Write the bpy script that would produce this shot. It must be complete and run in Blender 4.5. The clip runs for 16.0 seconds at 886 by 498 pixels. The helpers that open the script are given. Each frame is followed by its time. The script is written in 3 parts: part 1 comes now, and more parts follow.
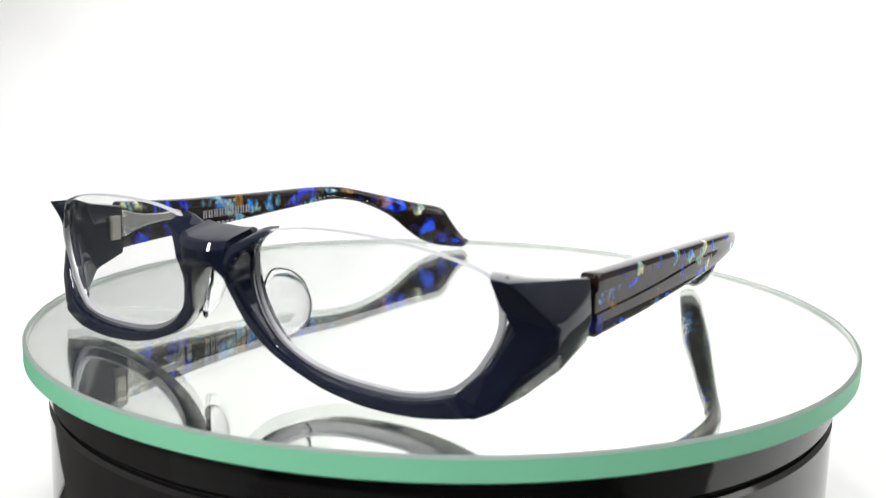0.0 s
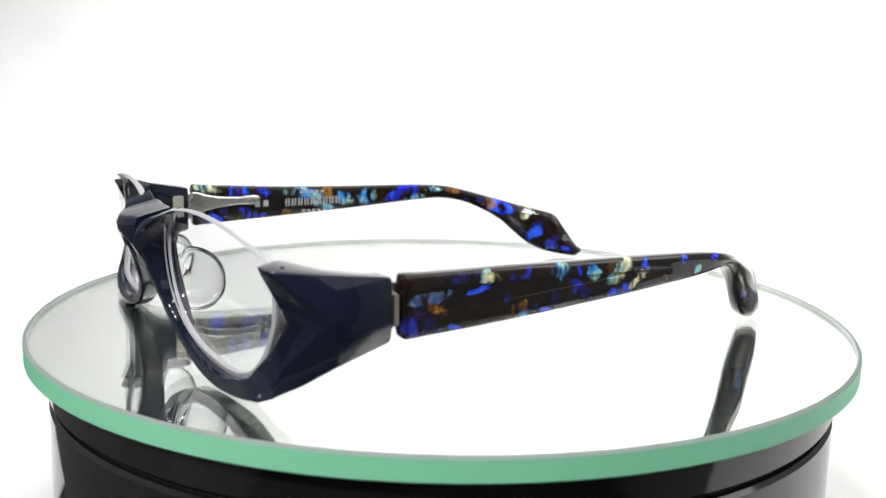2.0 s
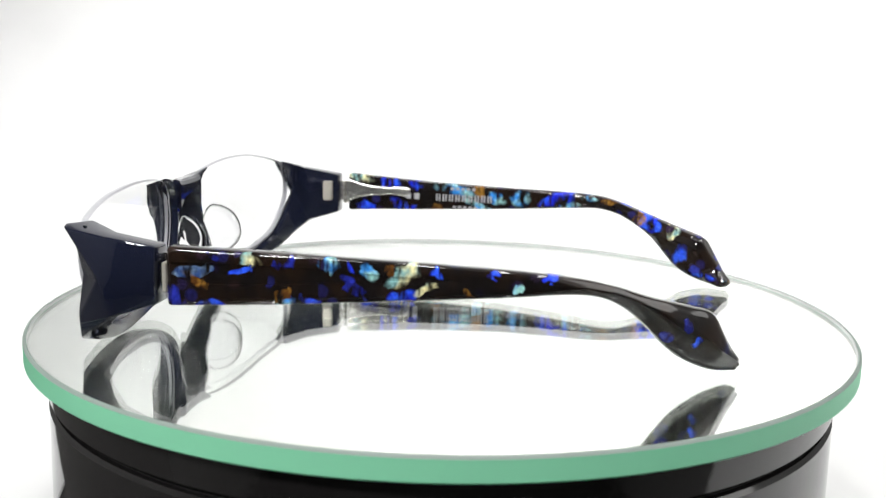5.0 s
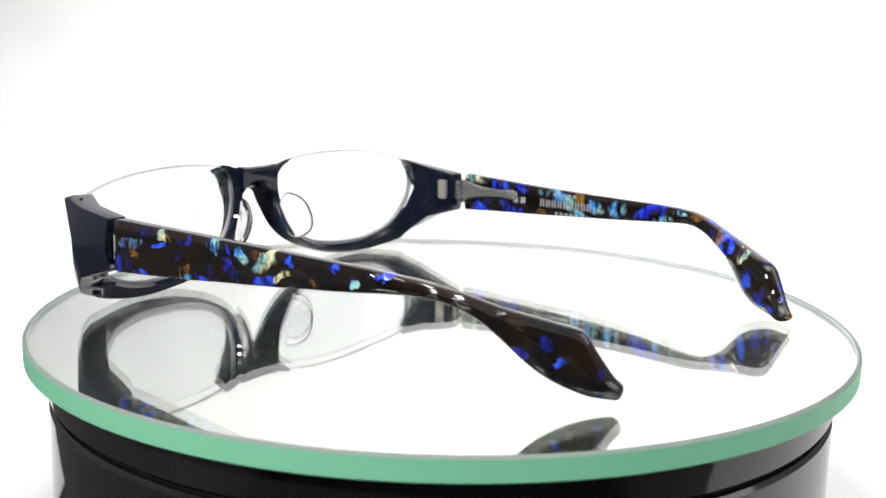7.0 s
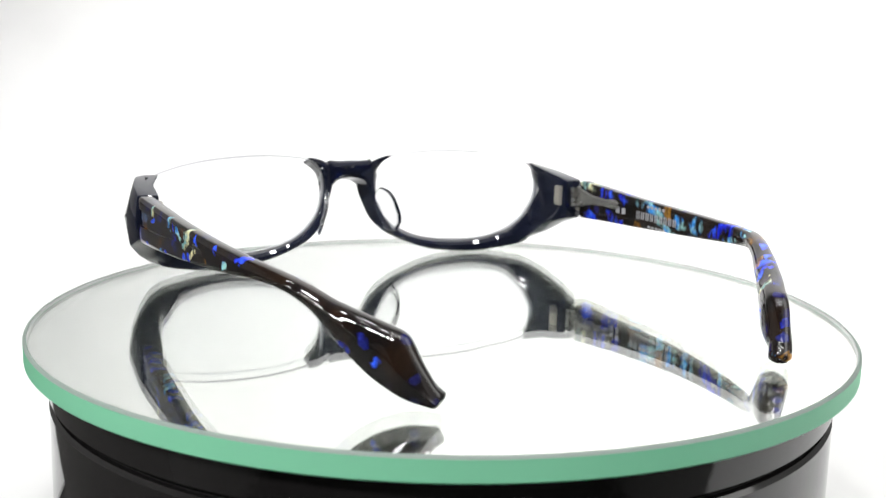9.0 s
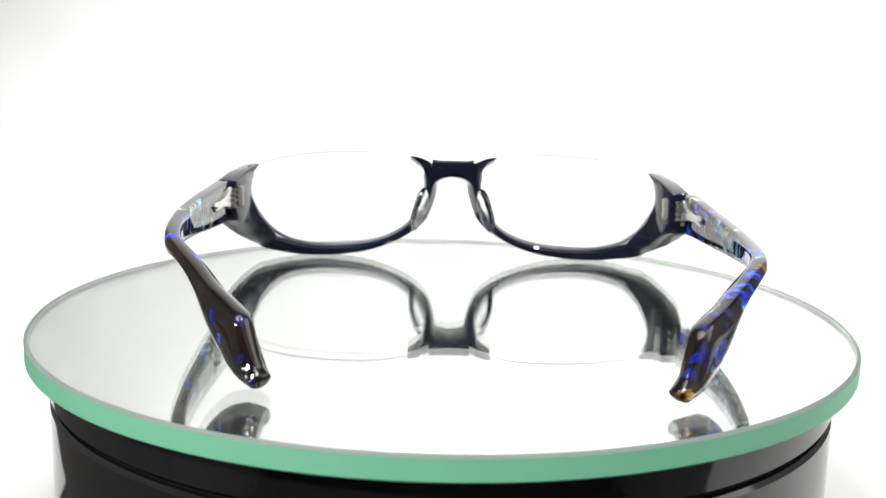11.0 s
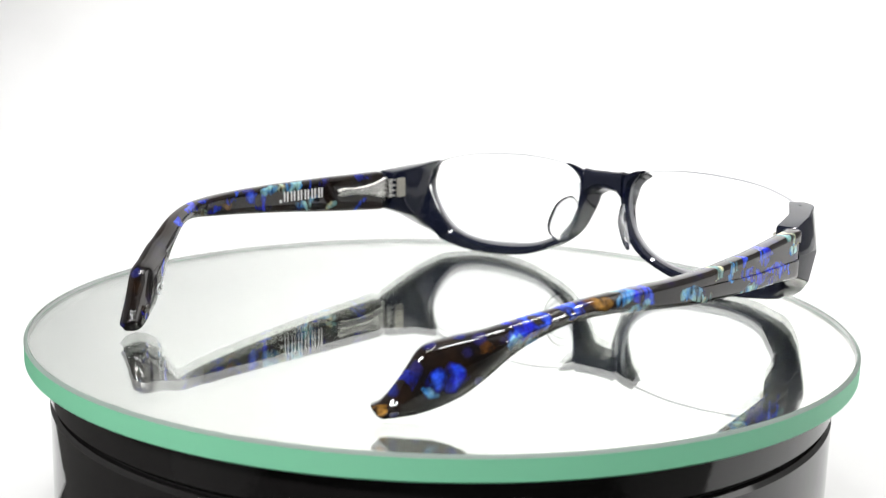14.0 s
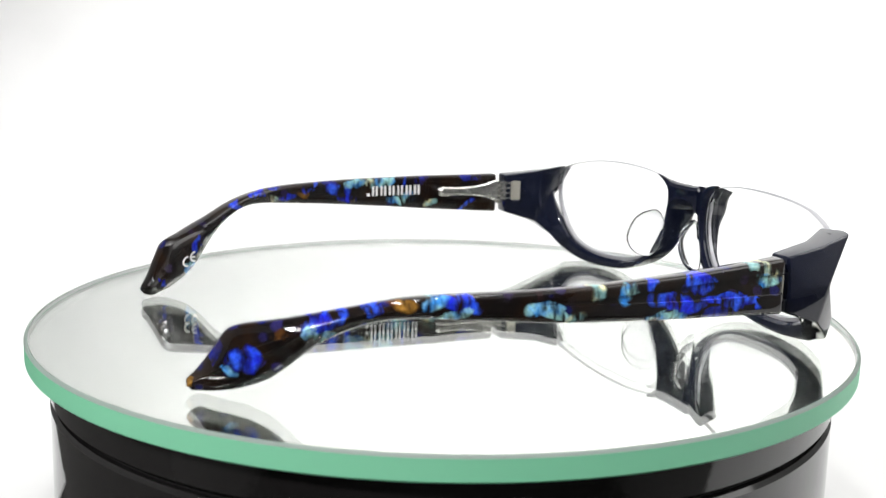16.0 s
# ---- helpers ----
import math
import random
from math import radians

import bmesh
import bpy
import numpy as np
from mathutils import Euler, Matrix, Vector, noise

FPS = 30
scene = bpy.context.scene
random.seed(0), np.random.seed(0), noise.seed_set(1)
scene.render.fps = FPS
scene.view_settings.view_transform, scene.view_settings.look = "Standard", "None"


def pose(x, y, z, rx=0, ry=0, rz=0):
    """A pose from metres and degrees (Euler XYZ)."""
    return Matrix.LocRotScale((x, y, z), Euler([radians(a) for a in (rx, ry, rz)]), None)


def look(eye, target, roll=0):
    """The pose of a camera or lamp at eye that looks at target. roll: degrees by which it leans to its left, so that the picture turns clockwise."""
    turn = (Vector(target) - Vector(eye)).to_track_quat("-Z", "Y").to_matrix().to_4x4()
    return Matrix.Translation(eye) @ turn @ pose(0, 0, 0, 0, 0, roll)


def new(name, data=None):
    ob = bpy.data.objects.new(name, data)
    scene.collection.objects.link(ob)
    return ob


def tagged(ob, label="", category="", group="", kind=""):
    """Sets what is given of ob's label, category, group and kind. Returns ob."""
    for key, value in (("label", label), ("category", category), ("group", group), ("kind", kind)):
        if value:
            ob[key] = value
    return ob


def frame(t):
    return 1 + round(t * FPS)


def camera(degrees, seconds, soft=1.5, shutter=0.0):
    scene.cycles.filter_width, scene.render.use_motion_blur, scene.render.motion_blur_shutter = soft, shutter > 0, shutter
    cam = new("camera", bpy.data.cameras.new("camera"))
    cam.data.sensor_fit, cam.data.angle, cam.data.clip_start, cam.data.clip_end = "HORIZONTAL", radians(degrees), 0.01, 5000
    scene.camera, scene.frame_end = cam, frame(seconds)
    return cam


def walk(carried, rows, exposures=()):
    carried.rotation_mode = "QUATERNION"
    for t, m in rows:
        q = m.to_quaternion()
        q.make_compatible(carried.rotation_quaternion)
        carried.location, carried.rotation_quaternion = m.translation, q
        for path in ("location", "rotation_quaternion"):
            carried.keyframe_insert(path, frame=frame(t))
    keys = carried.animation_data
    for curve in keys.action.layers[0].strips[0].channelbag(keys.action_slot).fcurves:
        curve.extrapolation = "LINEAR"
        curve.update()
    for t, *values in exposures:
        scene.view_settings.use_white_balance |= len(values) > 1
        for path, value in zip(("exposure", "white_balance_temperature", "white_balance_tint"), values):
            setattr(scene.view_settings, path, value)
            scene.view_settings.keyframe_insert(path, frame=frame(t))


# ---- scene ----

Z0 = 0.060          # top of the mirror disc above the table
MM = 0.001
DISC_AT = (-0.0003, 0.0)   # middle of the turntable

# ---------------------------------------------------------------- camera
cam = camera(43.64, 16.0, soft=1.25)
WAY = Vector((-0.00227, 0.98201, -0.18881))
EYE = Vector((0.0, -0.27297, Z0 + 0.06815))
EYE_LATE = EYE - WAY * 0.00072
walk(cam, [(0.0, look(EYE, EYE + WAY, 1.302)), (9.2, look(EYE, EYE + WAY, 1.302)),
           (11.3, look(EYE_LATE, EYE_LATE + WAY, 1.302)), (16.0, look(EYE_LATE, EYE_LATE + WAY, 1.302))],
     exposures=[(0.0, -0.1), (16.0, -0.1)])
cam.data.dof.use_dof = True
cam.data.dof.focus_distance = 0.258
cam.data.dof.aperture_fstop = 24.0


def turn_at(t):
    """Degrees by which the disc has turned at t."""
    return -12.787 * t - 0.02386 * t * t


# ---------------------------------------------------------------- world and lamps
world = bpy.data.worlds.new("world")
scene.world = world
world.use_nodes = True
world.node_tree.nodes["Background"].inputs[0].default_value = (1.0, 1.0, 1.0, 1)
world.node_tree.nodes["Background"].inputs[1].default_value = 0.3


def lamp(name, eye, target, power, sx, sy=None, color=(1, 1, 1)):
    d = bpy.data.lights.new(name, "AREA")
    d.energy, d.color = power, color
    d.shape, d.size = ("DISK", sx) if sy is None else ("RECTANGLE", sx)
    if sy is not None:
        d.size_y = sy
    ob = new(name, d)
    ob.matrix_world = look(eye, target)
    return ob


# ceiling panel over the set, and a row of small LED spots towards the viewer
lamp("ceiling_panel_light", (0.5, -0.15, 1.98), (0.5, -0.15, 0), 4, 1.6, 1.2, (1.0, 0.99, 0.97))
# unseen fill lamps, added to brighten the backdrop and the side reflections
lamp("side_fill_light", (1.4, 0.1, 1.1), (0.35, 0.72, 0.3), 14, 1.3, 1.2, (1.0, 0.99, 0.97))
backdrop_lamp = lamp("backdrop_fill_light", (0.5, -0.3, 1.1), (0.26, 0.75, 0.42), 3.6, 0.5, 0.4, (1.0, 0.99, 0.97))
backdrop_lamp.data.spread = radians(62)      # narrow spread keeps this added light off the turntable
# more unseen fills, added to lift the green edge and the base's left side
lamp("front_fill_light", (1.15, -1.0, 1.15), (0.1, 0.0, 0.1), 4, 1.5, 1.2, (1.0, 0.99, 0.97))
for k in range(3):
    lamp("low_fill_light", (-0.53 + 0.09 * k, -0.55, 0.5), (0.05, 0.0, 0.03), 2.0, 0.06)
for y in (-0.15, -0.5, -0.9):
    for x in (-0.62, -0.22, 0.18, 0.58):
        lamp("spot_light", (x, y, 1.8), (0, 0, Z0), 2.8, 0.11)


# ---------------------------------------------------------------- materials
def node(nt, kind, **inputs):
    n = nt.nodes.new(kind)
    for k, v in inputs.items():
        n.inputs[k.replace("_", " ")].default_value = v
    return n


def material(name, color, rough=0.5, metal=0.0, coat=0.0, spec=0.5):
    m = bpy.data.materials.new(name)
    m.use_nodes = True
    b = m.node_tree.nodes["Principled BSDF"]
    b.inputs["Base Color"].default_value = (*color, 1)
    b.inputs["Roughness"].default_value = rough
    b.inputs["Metallic"].default_value = metal
    b.inputs["Coat Weight"].default_value = coat
    b.inputs["Coat Roughness"].default_value = 0.03
    b.inputs["Specular IOR Level"].default_value = spec
    return m, m.node_tree, b


def noisy(m, nt, b, color_a, color_b, scale, bump=0.0, bump_scale=None, rough=None, detail=4.0):
    """Two-colour mottling, fine relief and uneven gloss at object scale."""
    tc = node(nt, "ShaderNodeTexCoord")
    nz = node(nt, "ShaderNodeTexNoise", Scale=scale, Detail=detail)
    nt.links.new(tc.outputs["Object"], nz.inputs["Vector"])
    mix = nt.nodes.new("ShaderNodeMix")
    mix.data_type = "RGBA"
    mix.inputs[6].default_value, mix.inputs[7].default_value = (*color_a, 1), (*color_b, 1)
    nt.links.new(nz.outputs["Fac"], mix.inputs[0])
    nt.links.new(mix.outputs[2], b.inputs["Base Color"])
    if bump:
        n2 = node(nt, "ShaderNodeTexNoise", Scale=bump_scale or scale * 4, Detail=3.0)
        nt.links.new(tc.outputs["Object"], n2.inputs["Vector"])
        bp = node(nt, "ShaderNodeBump", Strength=bump, Distance=0.001)
        nt.links.new(n2.outputs["Fac"], bp.inputs["Height"])
        nt.links.new(bp.outputs["Normal"], b.inputs["Normal"])
    if rough:
        mr = nt.nodes.new("ShaderNodeMapRange")
        mr.inputs["To Min"].default_value, mr.inputs["To Max"].default_value = rough
        nt.links.new(nz.outputs["Fac"], mr.inputs["Value"])
        nt.links.new(mr.outputs["Result"], b.inputs["Roughness"])
    return m


CEIL = noisy(*material("ceiling_paint", (0.45, 0.45, 0.45), 0.8), (0.42, 0.42, 0.42), (0.48, 0.48, 0.48), 2.0, 0.1, 80.0)
NAVY = noisy(*material("navy_acetate", (0.01, 0.014, 0.035), 0.06), (0.0045, 0.006, 0.015), (0.007, 0.009, 0.021), 90, 0.01, 300, (0.02, 0.05))
STEEL = noisy(*material("hinge_steel", (0.62, 0.61, 0.58), 0.26, 1.0), (0.60, 0.59, 0.56), (0.70, 0.69, 0.66), 300, 0.02, 900, (0.20, 0.32))
SATIN = noisy(*material("satin_steel", (0.7, 0.68, 0.62), 0.5, 0.6), (0.40, 0.38, 0.33), (0.48, 0.46, 0.40), 500, 0.02, 1500, (0.45, 0.55))
PRINT = noisy(*material("white_print", (0.8, 0.8, 0.8), 0.5), (0.62, 0.62, 0.62), (0.85, 0.85, 0.85), 900)
# print toned down to grey in place of focus blur
GREY_PRINT = noisy(*material("grey_print", (0.35, 0.35, 0.36), 0.6), (0.22, 0.22, 0.23), (0.42, 0.42, 0.44), 900)
BLACK = noisy(*material("black_plastic", (0.015, 0.014, 0.014), 0.1), (0.007, 0.0065, 0.0065), (0.012, 0.011, 0.011), 60, 0.02, 400, (0.04, 0.10))
GROOVE = material("groove_black", (0.004, 0.004, 0.004), 0.6)[0]
# the grey mottling paints the soft shading of wrinkles into the paper colour
CLOTH = noisy(*material("backdrop_white", (0.8, 0.8, 0.8), 0.85), (0.60, 0.60, 0.595), (0.77, 0.77, 0.765), 7.0, 0.7, 9.0)
TABLE = noisy(*material("table_dark", (0.05, 0.05, 0.05), 0.5), (0.045, 0.044, 0.042), (0.06, 0.058, 0.056), 5.0, 0.1, 60.0)
# tones of the unseen room, pale or dark to suit reflections on the frame
PAINT = noisy(*material("pale_surround", (0.5, 0.5, 0.5), 0.8), (0.46, 0.46, 0.455), (0.54, 0.54, 0.53), 2.0, 0.1, 80.0)
DARK = noisy(*material("dark_surround", (0.1, 0.1, 0.1), 0.8), (0.09, 0.09, 0.09), (0.12, 0.12, 0.118), 2.0, 0.1, 80.0)
EDGE = noisy(*material("ground_green_edge", (0.3, 0.78, 0.53), 0.45), (0.26, 0.70, 0.45), (0.30, 0.74, 0.49), 30, 0.03, 900)
CHAMFER = noisy(*material("ground_chamfer", (0.4, 0.5, 0.45), 0.6, spec=0.2), (0.38, 0.45, 0.41), (0.44, 0.51, 0.47), 40)
# whitish colour stands in for backdrop light coming through the far glass wall
BRIGHT_LINING = noisy(*material("bright_edge_lining", (0.9, 0.93, 0.91), 0.6, spec=0.1), (0.86, 0.90, 0.88), (0.92, 0.95, 0.93), 40)
SILVER = material("silver_backing", (0.965, 0.972, 0.945), 0.0, 1.0)[0]
FROST = noisy(*material("ground_lens_edge", (0.85, 0.85, 0.87), 0.35), (0.38, 0.38, 0.40), (0.50, 0.50, 0.52), 300)


def glass_slab(name="clear_glass", tint=(0.985, 0.992, 0.987), ior=1.5):
    m = bpy.data.materials.new(name)
    m.use_nodes = True
    nt = m.node_tree
    nt.nodes.clear()
    out, g = node(nt, "ShaderNodeOutputMaterial"), node(nt, "ShaderNodeBsdfGlass", Color=(*tint, 1), Roughness=0.0, IOR=ior)
    nt.links.new(g.outputs[0], out.inputs[0])
    return m


def clear_plate(name, tint, gloss=1.0):
    """Thin clear sheet: passes light straight on and mirrors by Fresnel."""
    m = bpy.data.materials.new(name)
    m.use_nodes = True
    nt = m.node_tree
    nt.nodes.clear()
    out = node(nt, "ShaderNodeOutputMaterial")
    tr = node(nt, "ShaderNodeBsdfTransparent", Color=(*tint, 1))
    gl = node(nt, "ShaderNodeBsdfGlossy", Roughness=0.02)
    fr = node(nt, "ShaderNodeFresnel", IOR=1.45)
    mul = node(nt, "ShaderNodeMath")
    mul.operation = "MULTIPLY"
    mul.inputs[1].default_value = gloss
    mix = node(nt, "ShaderNodeMixShader")
    nt.links.new(fr.outputs[0], mul.inputs[0])
    nt.links.new(mul.outputs[0], mix.inputs[0])
    nt.links.new(tr.outputs[0], mix.inputs[1])
    nt.links.new(gl.outputs[0], mix.inputs[2])
    nt.links.new(mix.outputs[0], out.inputs[0])
    return m


SLAB = glass_slab()


def hazy(m, share):
    """An uneven diffuse veil mixed into clear glass, painting pale haze over dark reflections."""
    nt = m.node_tree
    out = [n for n in nt.nodes if n.type == "OUTPUT_MATERIAL"][0]
    g = out.inputs[0].links[0].from_socket
    tc, nz = node(nt, "ShaderNodeTexCoord"), node(nt, "ShaderNodeTexNoise", Scale=45.0, Detail=5.0)
    nt.links.new(tc.outputs["Object"], nz.inputs["Vector"])
    mr = nt.nodes.new("ShaderNodeMapRange")
    mr.inputs["To Min"].default_value, mr.inputs["To Max"].default_value = share * 0.6, share * 1.4
    nt.links.new(nz.outputs["Fac"], mr.inputs["Value"])
    df, mix = node(nt, "ShaderNodeBsdfDiffuse", Color=(0.74, 0.82, 0.77, 1)), node(nt, "ShaderNodeMixShader")
    nt.links.new(mr.outputs["Result"], mix.inputs[0])
    nt.links.new(g, mix.inputs[1])
    nt.links.new(df.outputs[0], mix.inputs[2])
    nt.links.new(mix.outputs[0], out.inputs[0])


hazy(SLAB, 0.009)
LENS = clear_plate("lens_clear", (0.985, 0.988, 0.99), 0.18)
PAD = glass_slab("pad_acetate", (0.98, 0.98, 0.985), 1.49)


def let_through(m, share):
    """Mixes light that comes through from behind into a ground glass face."""
    nt = m.node_tree
    b, out = nt.nodes["Principled BSDF"], nt.nodes["Material Output"]
    t, mix = node(nt, "ShaderNodeBsdfTranslucent"), node(nt, "ShaderNodeMixShader")
    nt.links.new(b.inputs["Base Color"].links[0].from_socket, t.inputs["Color"])
    mix.inputs[0].default_value = share
    nt.links.new(b.outputs[0], mix.inputs[1])
    nt.links.new(t.outputs[0], mix.inputs[2])
    nt.links.new(mix.outputs[0], out.inputs[0])


let_through(EDGE, 0.3)
let_through(BRIGHT_LINING, 0.5)
let_through(FROST, 0.2)
let_through(CHAMFER, 0.55)


# chips laminated into each temple face: colour, place along and up the arm, half length and half height, mm
FLAKES = {
    "slim_outer": ["s 39 21.4 3.8 1.1", "a 38 19.5 2.8 0.8", "d 34 25.1 1.6 0.5", "w 27 24.4 1.9 0.8", "b 29 22.2 2.1 0.5", "d 20 23.8 2.2 1.1", "c 11 23.8 1.8 1.3",
                   "b 7 23.7 0.6 1.3", "c 3 23.1 1.4 1.3", "w -4 23.2 3.4 1.2", "a -1 23.2 0.9 0.8", "b -10 23.6 0.9 0.9", "b 35 15.0 3.0 0.8", "a 20 17.8 1.3 1.3",
                   "c 20 15.9 2.4 0.8", "b 15 16.7 3.2 0.8", "b -4 19.2 2.5 1.2", "w -8 20.4 1.7 0.8", "a -16 19.7 1.2 0.5", "b -21 23.4 1.1 0.5", "c -26 21.1 0.8 1.1",
                   "b -32 23.1 1.3 0.6", "d 43 15.5 2.3 1.3", "d 6 19.9 2.5 0.8", "d -58 12 0.9 1.1", "b -60 8 0.8 0.7", "d -54 10 1.2 0.8"],
    "slim_inner": ["c -2 24.7 4.9 1.3", "d -11 24.1 3.4 1.2", "c 7 24.9 2.8 1.5", "b 13 25.2 1.0 1.8", "b -7 21.4 4.5 1.5", "c 15 19.5 1.9 1.4", "c 10 18.5 2.5 0.9",
                   "w 22 17.5 1.9 0.9", "b 34 16.6 2.6 0.9", "d 36 25.6 3.2 1.1", "w 2 24.1 1.9 1.0", "b -17 23.7 2.2 1.0", "a -19 21.4 1.7 0.8", "b -24 20.9 2.8 0.8",
                   "b -28 24.5 1.8 0.8", "b -34 23.1 2.4 0.9", "w -29 21.0 1.4 0.7", "b -41 20.4 2.4 0.8", "b -54 11.9 1.6 1.8", "c -56 5.7 1.6 1.5", "b -64 3.8 1.4 0.9",
                   "d 19 24.7 1.9 1.2"],
    "rich_outer": ["w 39 23.3 3.6 1.5", "c 40 20.7 2.8 1.2", "b 23 21.4 2.9 1.8", "b 31 17.0 6.2 1.1", "b 18 17.7 5.4 1.3", "c 6 20.4 1.7 2.3", "b 12 21.9 1.2 1.4",
                   "c 15 15.2 4.4 0.9", "w -1 21.4 1.5 1.8", "c -11 17.9 4.2 1.4", "b -28 20.7 3.2 1.3", "c -33 21.0 2.0 1.2", "c -30 18.1 3.6 0.8", "a -38 20.0 1.7 1.1",
                   "b -43 19.2 1.8 1.3", "b -51 16.4 3.5 1.2", "c -52 13.8 2.3 1.0", "a -58 13.2 1.3 0.9", "b -64 8.3 2.4 2.2", "c -66 5.8 0.8 0.8", "d -69 8.0 1.0 1.0",
                   "a -73.2 2.2 0.7 0.9", "w -5 16.6 2.1 0.9", "d 27 14.4 4.1 1.0"],
    "rich_inner": ["w 41 23.9 3.9 1.4", "b 31 22.4 2.7 1.4", "b 23 21.8 2.2 1.2", "b 38 14.2 3.4 1.1", "b 26 15.2 4.1 1.1", "a 16 15.2 1.6 1.0", "c 10 21.0 5.6 1.9",
                   "a 2 20.9 1.8 1.7", "c -3 19.0 2.7 1.4", "c 2 15.8 5.1 1.0", "c -10 19.2 2.7 1.9", "b -22 19.8 5.4 1.5", "c -27 17.8 3.4 1.1", "c -32 20.6 2.0 0.8",
                   "a -38 20.0 2.4 0.9", "b -50 16.0 2.8 1.8", "w -57 14.6 2.2 1.2", "b -59 8.0 1.5 2.5", "b -66 2.8 2.6 1.0", "d -63 4.5 1.6 1.0", "c -71.5 3.0 0.8 0.8",
                   "a -47 16.3 1.8 1.3"]}
TINTS = {"b": ((0.010, 0.020, 0.62), (0.03, 0.11, 0.85)), "c": ((0.04, 0.26, 0.72), (0.36, 0.70, 0.66)), "w": ((0.20, 0.40, 0.40), (0.78, 0.72, 0.38)),
         "a": ((0.09, 0.035, 0.008), (0.34, 0.17, 0.03)), "d": ((0.008, 0.012, 0.16), (0.02, 0.03, 0.34)), "s": ((0.03, 0.07, 0.22), (0.20, 0.30, 0.42))}


def mosaic(name):
    """Dark brown acetate with laminated flakes of blue, cyan, cream and amber."""
    m, nt, b = material("mosaic_acetate_" + name, (0.02, 0.012, 0.008), 0.03)
    rng = random.Random(name)
    tc = node(nt, "ShaderNodeTexCoord")
    vec = tc.outputs["Object"]

    def math_node(op, x, y):
        n = nt.nodes.new("ShaderNodeMath")
        n.operation = op
        for k, v in ((0, x), (1, y)):
            if isinstance(v, (int, float)):
                n.inputs[k].default_value = v
            else:
                nt.links.new(v, n.inputs[k])
        return n.outputs[0]

    def ranged(x, a, c, lo=0.0, hi=1.0):
        n = nt.nodes.new("ShaderNodeMapRange")
        n.interpolation_type = "SMOOTHSTEP"
        for key, v in (("From Min", a), ("From Max", c), ("To Min", lo), ("To Max", hi)):
            n.inputs[key].default_value = v
        nt.links.new(x, n.inputs["Value"])
        return n.outputs["Result"]

    def blend(fac, x, y):
        n = nt.nodes.new("ShaderNodeMix")
        n.data_type = "RGBA"
        nt.links.new(fac, n.inputs[0])
        for k, v in ((6, x), (7, y)):
            if isinstance(v, tuple):
                n.inputs[k].default_value = (*v, 1)
            else:
                nt.links.new(v, n.inputs[k])
        return n.outputs[2]

    def noise_at(scale, detail, source=None, stretch=None):
        n = node(nt, "ShaderNodeTexNoise", Scale=scale, Detail=detail)
        src = source or vec
        if stretch:
            mp = nt.nodes.new("ShaderNodeMapping")
            mp.inputs["Scale"].default_value = stretch
            nt.links.new(src, mp.inputs["Vector"])
            src = mp.outputs[0]
        nt.links.new(src, n.inputs["Vector"])
        return n

    # cloudy brown ground with a few deep, dim chips
    cloud = noise_at(160.0, 4.0)
    last = blend(ranged(cloud.outputs["Fac"], 0.40, 0.66), (0.0055, 0.0043, 0.0042), (0.014, 0.0075, 0.0045))
    deep = node(nt, "ShaderNodeTexVoronoi", Scale=300.0, Randomness=1.0)
    nt.links.new(vec, deep.inputs["Vector"])
    sep = nt.nodes.new("ShaderNodeSeparateColor")
    nt.links.new(deep.outputs["Color"], sep.inputs[0])
    dim = math_node("MULTIPLY", math_node("GREATER_THAN", sep.outputs[0], 0.80 if "slim" in name else 0.55), ranged(deep.outputs["Distance"], 0.55, 0.25))
    tone = blend(sep.outputs[1], (0.03, 0.014, 0.005), (0.010, 0.018, 0.16))
    last = blend(math_node("MULTIPLY", dim, 0.45 if "slim" in name else 0.85), last, tone)
    # ragged outlines
    warp = noise_at(230.0, 1.5)
    add = nt.nodes.new("ShaderNodeMixRGB")
    add.blend_type = "LINEAR_LIGHT"
    add.inputs[0].default_value = 0.0018
    nt.links.new(vec, add.inputs[1])
    nt.links.new(warp.outputs["Color"], add.inputs[2])
    shard = node(nt, "ShaderNodeTexVoronoi", Scale=330.0, Randomness=1.0)
    nt.links.new(add.outputs[0], shard.inputs["Vector"])
    broken = nt.nodes.new("ShaderNodeMixRGB")
    broken.blend_type = "LINEAR_LIGHT"
    broken.inputs[0].default_value = 0.00045
    nt.links.new(add.outputs[0], broken.inputs[1])
    nt.links.new(shard.outputs["Color"], broken.inputs[2])
    # silky streaks inside the chips
    streak = noise_at(260.0, 2.0, stretch=(1.0, 2.0, 0.7)).outputs["Fac"]
    hue = ranged(noise_at(270.0, 2.0).outputs["Fac"], 0.36, 0.64)
    gloss = ranged(streak, 0.36, 0.60, 0.0, 0.7 if name == "slim_inner" else 1.0)
    for flake in FLAKES[name]:
        tint, *size = flake.split()
        y, z, ry, rz = (float(v) * MM for v in size)
        mp = nt.nodes.new("ShaderNodeMapping")
        mp.vector_type = "TEXTURE"
        mp.inputs["Location"].default_value = (0.0, y, z)
        mp.inputs["Rotation"].default_value = (rng.uniform(-0.5, 0.5), 0.0, 0.0)
        mp.inputs["Scale"].default_value = (10.0, ry * 1.25, rz * 1.3)
        nt.links.new(broken.outputs[0], mp.inputs["Vector"])
        far = nt.nodes.new("ShaderNodeVectorMath")
        far.operation = "LENGTH"
        nt.links.new(mp.outputs[0], far.inputs[0])
        inside = ranged(far.outputs["Value"], 1.08, rng.uniform(0.45, 0.95))
        dark, light = TINTS[tint]
        last = blend(math_node("MULTIPLY", inside, gloss), last, blend(hue, dark, light))
    fine = noise_at(1500.0, 3.0)
